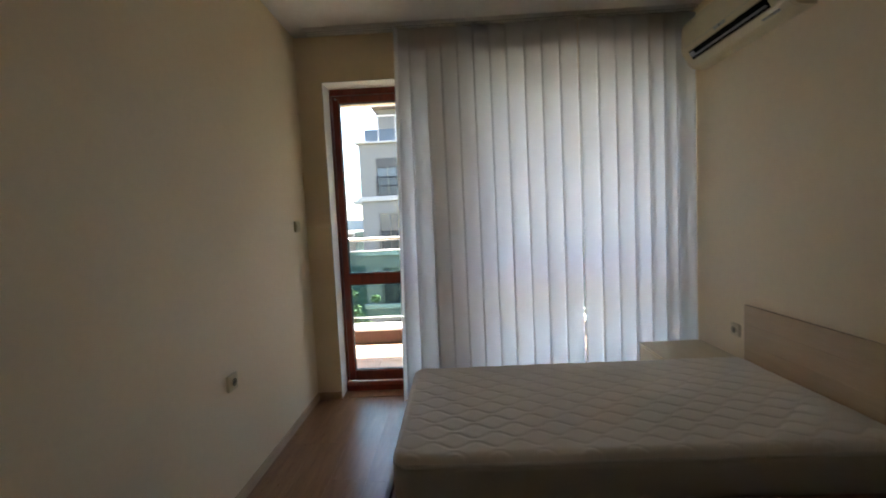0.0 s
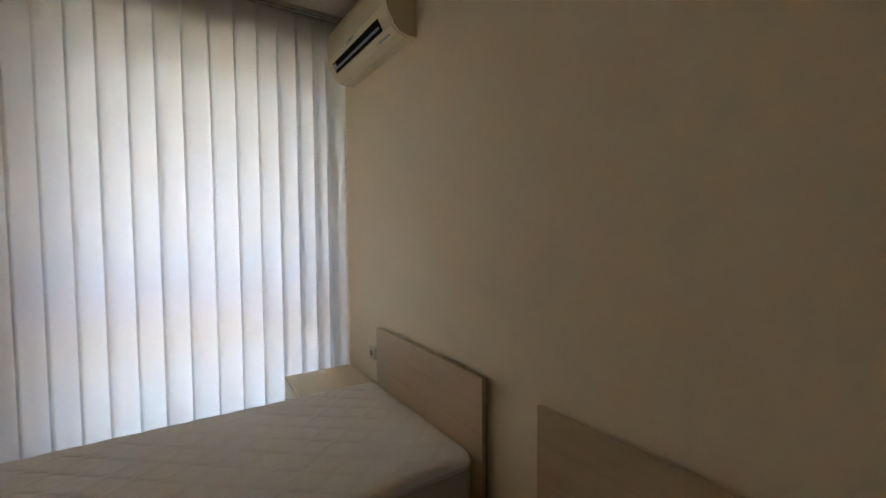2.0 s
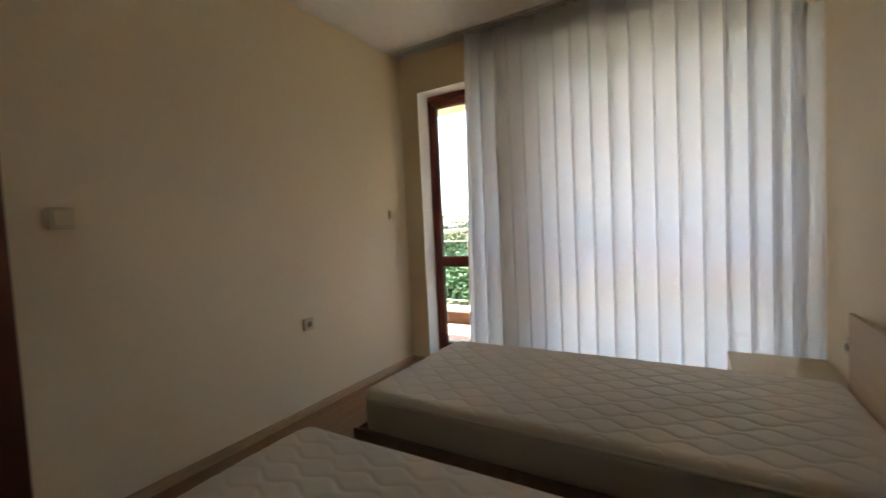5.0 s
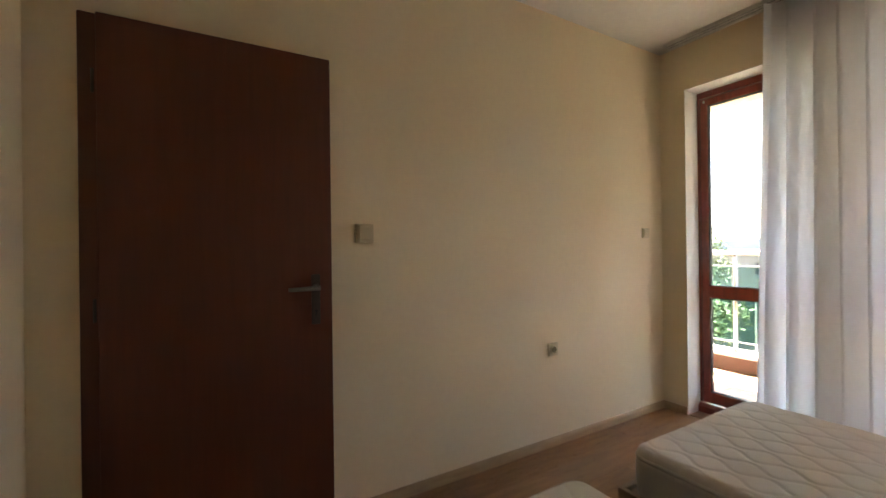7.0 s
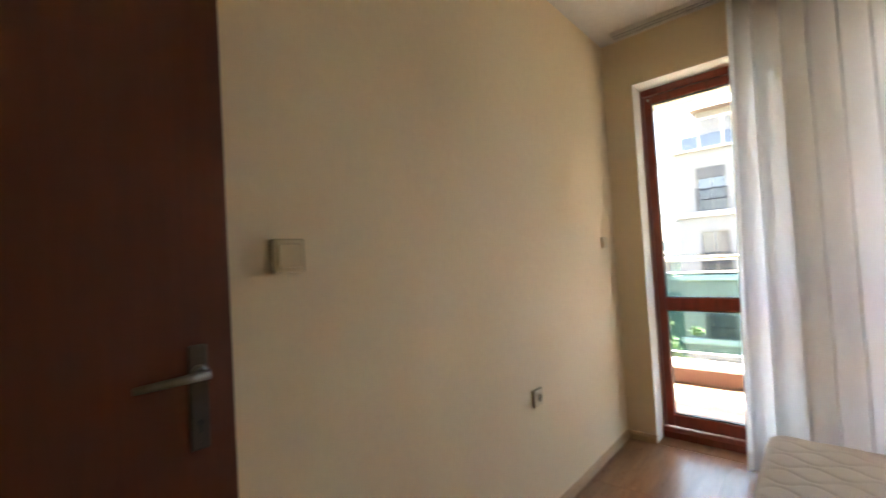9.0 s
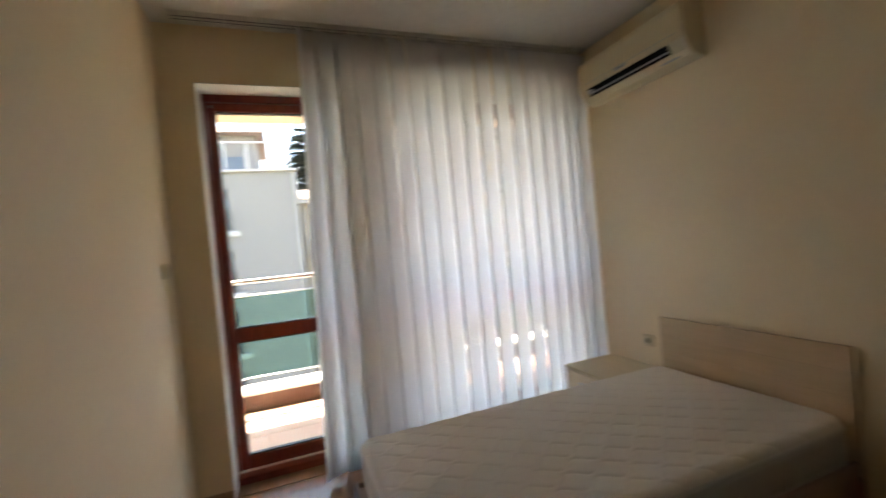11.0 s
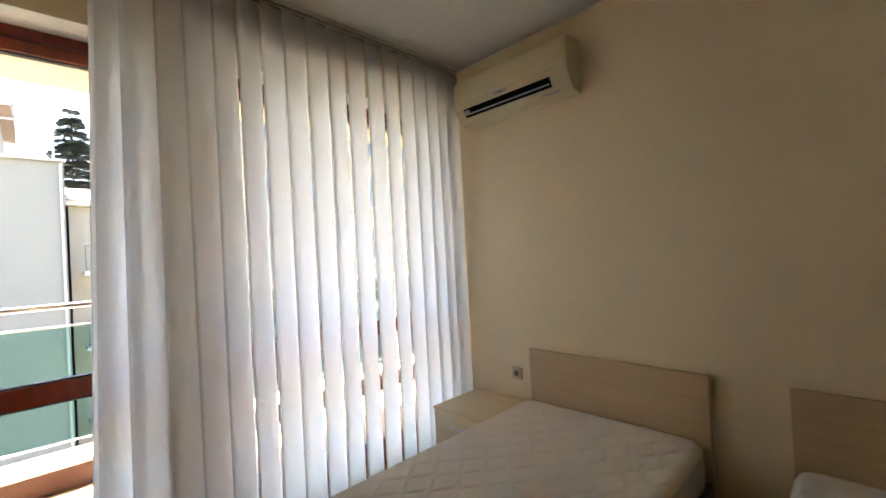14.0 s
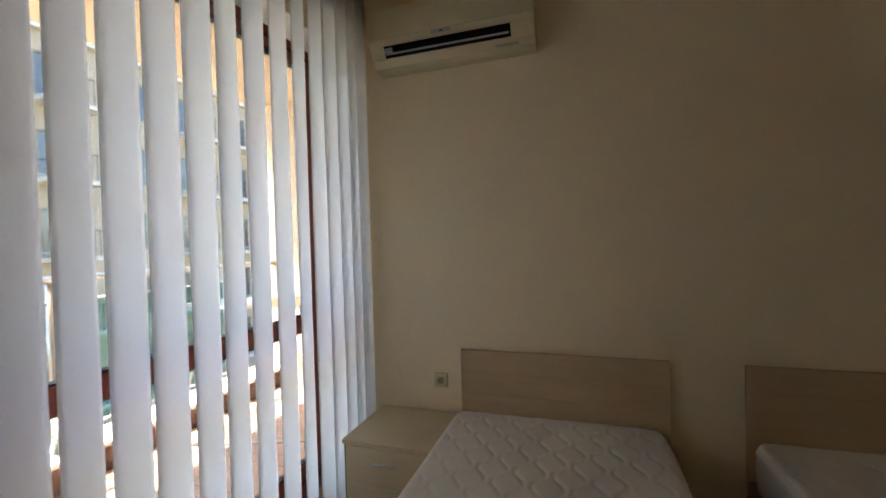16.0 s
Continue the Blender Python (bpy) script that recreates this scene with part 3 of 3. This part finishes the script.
part("panel_joint", box(-0.1846, -0.1835, -0.36, 0.37, 2.3325, 2.3350), BADGE, ac)
part("label", box(-0.1245, -0.1170, -0.33, -0.22, 2.2190, 2.2270), BADGE, ac, "faint grey rating label")


# ---------------------------------------------------------------- balcony
BAL_A, BAL_B, FLOOR_Z = -4.5, 4.0, -0.03
slab = structure("balcony_floor", box(BAL_A, BAL_B, OUT, 1.78, -0.25, FLOOR_Z - 0.012), GROUT, "terracotta tiled balcony floor", "floor")
soffit = structure("ceiling_balcony", box(BAL_A, BAL_B + 0.2, OUT, 1.80, 2.66, 2.90), SOFFIT, "pale yellow underside of the balcony above", "ceiling")
structure("wall_partition", box(BAL_B, BAL_B + 0.2, OUT, 1.78, -0.25, 2.66), SOFFIT, "yellow rendered wall at the balcony end", "wall")
# Brown body and white coping carry the shaded face and sunlit top.
curb = thing("balcony_curb", "low brown balcony curb and coping, shaded face and sunlit top put into colour", "curb", kind="structure")
part("body", box(BAL_A, BAL_B, 1.53, 1.76, FLOOR_Z - 0.01, 0.115, 0.004), CURB, curb)
for k in range(7):
    a = BAL_A + k * (BAL_B - BAL_A) / 7
    part("coping", box(a + 0.002, a + (BAL_B - BAL_A) / 7 - 0.002, 1.505, 1.80, 0.1155, 0.142, 0.004), COPING_TOP, curb)

railing = thing("balcony_railing", "steel balcony railing with green glass panels", "railing")
part("handrail", tube((BAL_A, 1.62, 1.140), (BAL_B, 1.62, 1.140), 0.021, 16), STEEL, railing, "round steel handrail", True)
bm = bmesh.new()
add_tube(bm, (0, 1.62, 0.142), (0, 1.62, 1.122), 0.017, 14)
add_tube(bm, (0, 1.62, 0.142), (0, 1.62, 0.150), 0.040, 18)
post_mesh = mesh_of("post", bm, STEEL, True)
pane_mesh = mesh_of("glass_panel", box(0.035, 1.18, 1.615, 1.625, 0.255, 1.000, 0.002), GREEN)
rail_mesh = mesh_of("clamp_rail", tube((0.017, 1.62, 0.250), (1.198, 1.62, 0.250), 0.008), STEEL, True)
for k in range(7):
    x = -4.30 + 1.215 * k + 0.42
    piece("post", post_mesh, railing, (x, 0, 0))
    if k < 6:
        g = piece("glass_panel", pane_mesh, railing, (x, 0, 0))
        g.visible_shadow = False
        piece("clamp_rail", rail_mesh, railing, (x, 0, 0))
        piece("clamp_rail", rail_mesh, railing, (x, 0, 0.758))

# folding clothes airer
airer = thing("clothes_airer", "grey metal folding clothes airer on the balcony", "clothes airer", at=(3.02, 0.98, FLOOR_Z), turn=20)
for s in (-1, 1):
    bm = bmesh.new()
    add_tube(bm, (-0.26, s * 0.42, 0.008), (0.22, s * 0.42, 0.93), 0.009)
    add_tube(bm, (0.26, s * 0.40, 0.008), (-0.22, s * 0.40, 0.93), 0.009)
    part("leg_frame", bm, STEEL, airer, "", True)
for k in range(9):
    x = -0.27 + 0.0675 * k
    part("bar", tube((x, -0.45, 0.935), (x, 0.45, 0.935), 0.0035, 8), STEEL, airer, "", True)
for s in (-1, 1):
    part("edge_bar", tube((-0.28, s * 0.45, 0.935), (0.28, s * 0.45, 0.935), 0.008), STEEL, airer, "", True)
part("cross_bar", tube((-0.24, -0.42, 0.05), (-0.24, 0.42, 0.05), 0.008), STEEL, airer, "", True)

# ---------------------------------------------------------------- outdoors
GROUND = -6.2
ground = structure("ground", box(-900, 900, -300, 1500, GROUND - 0.5, GROUND), GRASS, "dry grass ground reaching the horizon", "ground")
structure("road", box(-80, 80, 6.0, 11.0, GROUND, GROUND + 0.02), ASPHALT, "grey asphalt lane between the houses", "road")
structure("pavement", box(-80, 80, 4.4, 6.0, GROUND, GROUND + 0.14), GROUT, "pale concrete pavement with a kerb", "pavement")
bm = bmesh.new()
pts = []
for k in range(61):
    x = -800 + k * 26.7
    pts.append((x, GROUND - 2))
for k in range(60, -1, -1):
    x = -800 + k * 26.7
    pts.append((x, 10 + 9 * noise.noise((x * 0.006, 3.1, 0)) + 3 * noise.noise((x * 0.03, 1.0, 0))))
add_profile(bm, pts, "y", 760, 800)
# Distance haze is put into the ridge's blue-grey colour.
structure("backdrop_hills", bm, HILLS, "hills on the horizon, tinted blue to imitate haze", "hills")


def far_window(parent, x0, x1, z0, z1, y, shutter=0.0, grille=False):
    """A window set in a facade that looks towards -y."""
    w = part("window", box(x0, x1, y + 0.10, y + 0.13, z0, z1), DARKGLASS, parent)
    bm = bmesh.new()
    f = 0.06
    for a, b, c, d in ((x0, x0 + f, z0, z1), (x1 - f, x1, z0, z1), (x0 + f, x1 - f, z0, z0 + f), (x0 + f, x1 - f, z1 - f, z1), ((x0 + x1) / 2 - 0.03, (x0 + x1) / 2 + 0.03, z0 + f, z1 - f)):
        add_box(bm, a, b, y + 0.04, y + 0.10, c, d)
    part("frame", bm, FARFRAME, w)
    part("sill", box(x0 - 0.08, x1 + 0.08, y - 0.10, y + 0.04, z0 - 0.06, z0 - 0.002), LEDGE, w)
    if shutter:
        part("shutter", box(x0 + 0.02, x1 - 0.02, y + 0.01, y + 0.039, z1 - shutter, z1 - 0.01), SHUTTER, w)
    if grille:
        bm = bmesh.new()
        for k in range(9):
            x = x0 + (x1 - x0) * k / 8
            add_tube(bm, (x, y - 0.07, z0), (x, y - 0.07, z0 + 0.95), 0.018, 6)
        for z in (z0 + 0.03, z0 + 0.5, z0 + 0.95):
            add_tube(bm, (x0 - 0.03, y - 0.07, z), (x1 + 0.03, y - 0.07, z), 0.022, 6)
        part("grille", bm, IRON, w)


def facade(parent, x0, x1, y, z0, z1, holes, depth, mat):
    """Front wall with recessed window holes, and a body behind it."""
    xs = sorted({x0, x1, *[h[0] for h in holes], *[h[1] for h in holes]})
    bm = bmesh.new()
    for a, b in zip(xs, xs[1:]):
        cut = sorted([h for h in holes if h[0] <= a and h[1] >= b], key=lambda h: h[2])
        low = z0
        for h in cut:
            add_box(bm, a, b, y, y + 0.2, low, h[2])
            low = h[3]
        add_box(bm, a, b, y, y + 0.2, low, z1)
    part("front_wall", bm, mat, parent)
    part("body", box(x0, x1, y + 0.2, y + depth, z0, z1), mat, parent)


# opposite apartment house
FY = 18.0
house = thing("apartment_building", "off-white rendered apartment house with roof terrace", "building")
holes = []
for z in (2.74, 0.0, -2.74, -5.48):
    holes += [(-2.72, -1.62, z, z + 1.88)]
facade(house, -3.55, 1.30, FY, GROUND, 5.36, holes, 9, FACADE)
for i, h in enumerate(holes):
    far_window(house, *h, FY, 0.45 if i == 0 else 0.0, True)
for z in (2.62, -0.12, -2.86):
    part("band", box(-3.68, -1.30, FY - 0.14, FY - 0.002, z - 0.13, z + 0.10, 0.02), LEDGE, house)
part("coping", box(-3.72, 1.36, FY - 0.16, FY + 0.4, 5.36, 5.46, 0.02), LEDGE, house)
part("parapet", box(-3.30, -0.9, FY + 0.45, FY + 0.55, 5.46, 6.15), SLATE, house, "blue-grey terrace screen")
bm = bmesh.new()
for k in range(6):
    x = -3.45 + 0.9 * k
    add_tube(bm, (x, FY + 0.2, 5.45), (x, FY + 0.2, 6.75), 0.03, 8)
add_tube(bm, (-3.45, FY + 0.2, 6.75), (1.1, FY + 0.2, 6.75), 0.03, 8)
part("terrace_rail", bm, WHITEFRAME, house)
part("roof_house", box(-2.9, -0.4, FY + 2.0, FY + 7, 5.45, 7.55), FACADE, house)
part("roof", add_profile(bmesh.new(), [(FY + 1.3, 7.55), (FY + 7.6, 7.55), (FY + 4.5, 8.75)], "x", -3.1, 0.0), ROOFTILE, house, "low clay tile roof")
part("drainpipe", tube((1.21, FY - 0.06, GROUND), (1.21, FY - 0.06, 5.3), 0.045, 10), LEDGE, house)
for z in (3.4, 0.7):
    b = part("side_balcony", box(-4.15, -3.552, FY + 0.6, FY + 3.2, z - 0.95, z - 0.80), LEDGE, house)
    part("glass_screen", box(-4.13, -4.10, FY + 0.62, FY + 3.18, z - 0.80, z + 0.25), GREEN, b)

# next house along, a low wing and a taller block with balconies
def balcony_house(name, label, x0, x1, y, top, columns, balconies, floors):
    nb = thing(name, label, "building")
    holes = [(x, x + 1.3, z, z + 1.6) for z in floors for x in columns]
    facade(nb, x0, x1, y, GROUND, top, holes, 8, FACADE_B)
    for h in holes:
        far_window(nb, *h, y)
    for z in floors:
        for x in balconies:
            d = part("balcony", box(x, x + 2.0, y - 1.1, y - 0.002, z - 0.35, z - 0.20), LEDGE, nb)
            bm = bmesh.new()
            for k in range(11):
                add_tube(bm, (x + 0.05 + 0.19 * k, y - 1.05, z - 0.2), (x + 0.05 + 0.19 * k, y - 1.05, z + 0.75), 0.014, 6)
            add_tube(bm, (x + 0.03, y - 1.05, z + 0.76), (x + 1.97, y - 1.05, z + 0.76), 0.022, 6)
            part("railing", bm, IRON, d)
    part("cornice", box(x0 - 0.1, x1 + 0.1, y - 0.30, y + 8.2, top, top + 0.22, 0.03), LEDGE, nb)
    part("roof", add_profile(bmesh.new(), [(y - 0.35, top + 0.22), (y + 8.3, top + 0.22), (y + 4, top + 1.3)], "x", x0 - 0.1, x1 + 0.1), ROOFTILE, nb)


balcony_house("apartment_building", "low beige house wing with a clay tile roof", 1.42, 6.2, 19.0, 3.9, (2.1, 4.3), (1.75,), (1.6, -1.2, -4.0))
balcony_house("apartment_building", "tall beige apartment house with stacked balconies", 6.6, 30.0, 17.0, 9.2,
              (7.4, 10.2, 13.0, 15.8, 18.6, 21.4, 24.2, 27.0), (9.9, 15.5, 18.3, 23.9), (6.9, 4.1, 1.3, -1.5, -4.3))

# low pale building in the distance, with a green screened fence before it
low = thing("low_building", "long low white building far beyond the trees", "building")
lh = [(-19 + 3.2 * k, -17.6 + 3.2 * k, -1.0, 0.0) for k in range(4)]
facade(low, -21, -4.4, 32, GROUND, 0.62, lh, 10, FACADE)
for h in lh:
    far_window(low, *h, 32)
part("roof", box(-21.3, -4.1, 31.6, 42.4, 0.62, 0.85, 0.02), LEDGE, low)
bm = bmesh.new()
for q in (0.0, 0.55):
    add_tube(bm, (-9.6 + q, 31.4, -1.5), (-7.7 + q, 31.4, 0.7), 0.05, 8)
for k in range(7):
    add_tube(bm, (-9.6 + 1.9 * k / 6, 31.4, -1.5 + 2.2 * k / 6), (-9.05 + 1.9 * k / 6, 31.4, -1.5 + 2.2 * k / 6), 0.03, 6)
part("outer_stair", bm, WHITEFRAME, low, "white metal outside stair")
fence = thing("screen_fence", "dark green screened fence in front of the low building", "fence")
for k in range(6):
    part("screen", box(-18.0 + 2.4 * k, -15.65 + 2.4 * k, 22.0, 22.06, GROUND, -1.15), FENCE, fence)
    part("post", tube((-18.02 + 2.4 * k, 21.95, GROUND), (-18.02 + 2.4 * k, 21.95, -1.0), 0.05, 8), ALU, fence)


def leafy_tree(x, y, height, spread, seed, leaves=2600):
    """A broad tree: tapered trunk, limbs, and clumped leaves with gaps."""
    r = random.Random(seed)
    t = thing("tree", "green broad-leaved tree beyond the balcony", "tree", "garden trees", at=(x, y, GROUND))
    bm = bmesh.new()
    add_tube(bm, (0, 0, 0), (0.1, 0.05, height * 0.5), 0.20, 10, 0.12)
    tips = []
    for k in range(9):
        a = k * 2.4 + r.uniform(-0.4, 0.4)
        z0 = height * r.uniform(0.30, 0.5)
        tip = Vector((math.cos(a) * spread * r.uniform(0.45, 0.8), math.sin(a) * spread * r.uniform(0.45, 0.8), height * r.uniform(0.55, 0.93)))
        add_tube(bm, (0.05, 0.03, z0), tip, 0.07, 6, 0.02)
        tips.append(tip)
    tips.append(Vector((0, 0, height * 0.95)))
    part("trunk", bm, BARK, t)
    blobs = [tip + Vector((r.gauss(0, 0.5), r.gauss(0, 0.5), r.gauss(0, 0.35))) for tip in tips for _ in range(4)]
    verts, faces = [], []
    for k in range(leaves):
        c = r.choice(blobs)
        d = Vector((r.gauss(0, 1), r.gauss(0, 1), r.gauss(0, 1))).normalized() * (r.random() ** 0.45) * spread * 0.34
        p = c + Vector((d.x, d.y, d.z * 0.75))
        u = Vector((r.gauss(0, 1), r.gauss(0, 1), r.gauss(0, 0.6))).normalized() * r.uniform(0.06, 0.12)
        v = u.cross(Vector((r.gauss(0, 1), r.gauss(0, 1), r.gauss(0, 1)))).normalized() * r.uniform(0.035, 0.065)
        n = len(verts)
        verts += [p - u, p + v, p + u, p - v]
        faces.append((n, n + 1, n + 2, n + 3))
    me = bpy.data.meshes.new("crown")
    me.from_pydata(verts, [], faces)
    me.materials.append(LEAF)
    ob = new("crown", me)
    ob.parent = t
    return t


for x, y, h, s in ((-7.0, 9.5, 7.3, 2.6), (-9.4, 11.0, 7.8, 3.0), (-9.6, 14.5, 7.6, 2.8), (-12.8, 12.5, 8.0, 3.2), (-15.5, 16.5, 8.2, 3.4), (-13.0, 19.0, 7.6, 3.0), (-17.5, 13.0, 8.0, 3.4), (-3.4, 13.2, 5.0, 0.55)):
    leafy_tree(x, y, h, s, int(x * 10 + y * 100), 9000)


def conifer(x, y, height, spread, seed):
    r = random.Random(seed)
    t = thing("conifer_tree", "dark layered conifer behind the houses", "tree", at=(x, y, GROUND))
    part("trunk", tube((0, 0, 0), (0, 0, height), 0.22, 8, 0.02), BARK, t)
    verts, faces = [], []
    tiers = 56
    for i in range(tiers):
        f = i / tiers
        z = height * (0.12 + 0.87 * f) + r.uniform(-0.12, 0.12)
        reach = (spread * (1 - f) ** 0.85 + 0.12) * r.uniform(0.9, 1.08)
        for k in range(15):
            a = k * 2 * math.pi / 15 + i * 0.7 + r.uniform(-0.2, 0.2)
            z += r.uniform(-0.05, 0.05)
            d = Vector((math.cos(a), math.sin(a), 0))
            side = Vector((-d.y, d.x, 0))
            for s in range(9):
                g = (s + 0.6) / 9
                p = d * reach * g + Vector((0, 0, z - 0.30 * reach * g * g))
                w = (0.12 + 0.26 * reach * (1 - 0.6 * g)) * r.uniform(0.6, 1.1)
                n = len(verts)
                verts += [p, p + side * w + d * 0.12 - Vector((0, 0, 0.10 * r.random() + 0.03)), p + d * 0.28, p - side * w + d * 0.12 - Vector((0, 0, 0.10 * r.random() + 0.03))]
                faces.append((n, n + 1, n + 2, n + 3))
    me = bpy.data.meshes.new("crown")
    me.from_pydata(verts, [], faces)
    me.materials.append(NEEDLE)
    ob = new("crown", me)
    ob.parent = t


conifer(2.1, 29.0, 17.2, 3.4, 5)

# ---------------------------------------------------------------- loose pieces of floors, last
plank_w, plank_l = 0.1925, 1.285
plank_full = mesh_of("plank", box(0, plank_w - 0.0006, 0, plank_l - 0.0006, -0.006, 0.0, 0.0005, 1), LAMINATE)
plank_cache = {}
r = random.Random(2)
x = 0.002
while x < W - 0.01:
    w = min(plank_w, W - x - 0.002)
    y = BACK + 0.002 - r.uniform(0, plank_l * 0.8)
    while y < -0.01:
        a, b = max(y, BACK + 0.002), min(y + plank_l, -0.002)
        if b - a > 0.03:
            if w == plank_w and b - a > plank_l - 0.01:
                piece("plank", plank_full, floor, (x, a, 0))
            else:
                piece("plank", mesh_of("plank", box(0, w - 0.0006, 0, b - a - 0.0006, -0.006, 0.0, 0.0005, 1), LAMINATE), floor, (x, a, 0))
        y += plank_l
    x += plank_w
# threshold strips in the openings
for a, b in ((DOOR_A, DOOR_B), (WIN_A, WIN_B)):
    structure("trim_threshold", box(a + 0.005, b - 0.005, 0.0, 0.124, 0.0, 0.0045, 0.001), LAMINATE, "laminate strip in front of the sill", "trim")

tile = mesh_of("tile", box(0, 0.296, 0, 0.296, -0.012, 0.0, 0.0015, 1), TILE)
for i in range(28):
    for j in range(4):
        piece("tile", tile, slab, (BAL_A + 0.02 + 0.3 * i, OUT + 0.012 + 0.3 * j, FLOOR_Z))
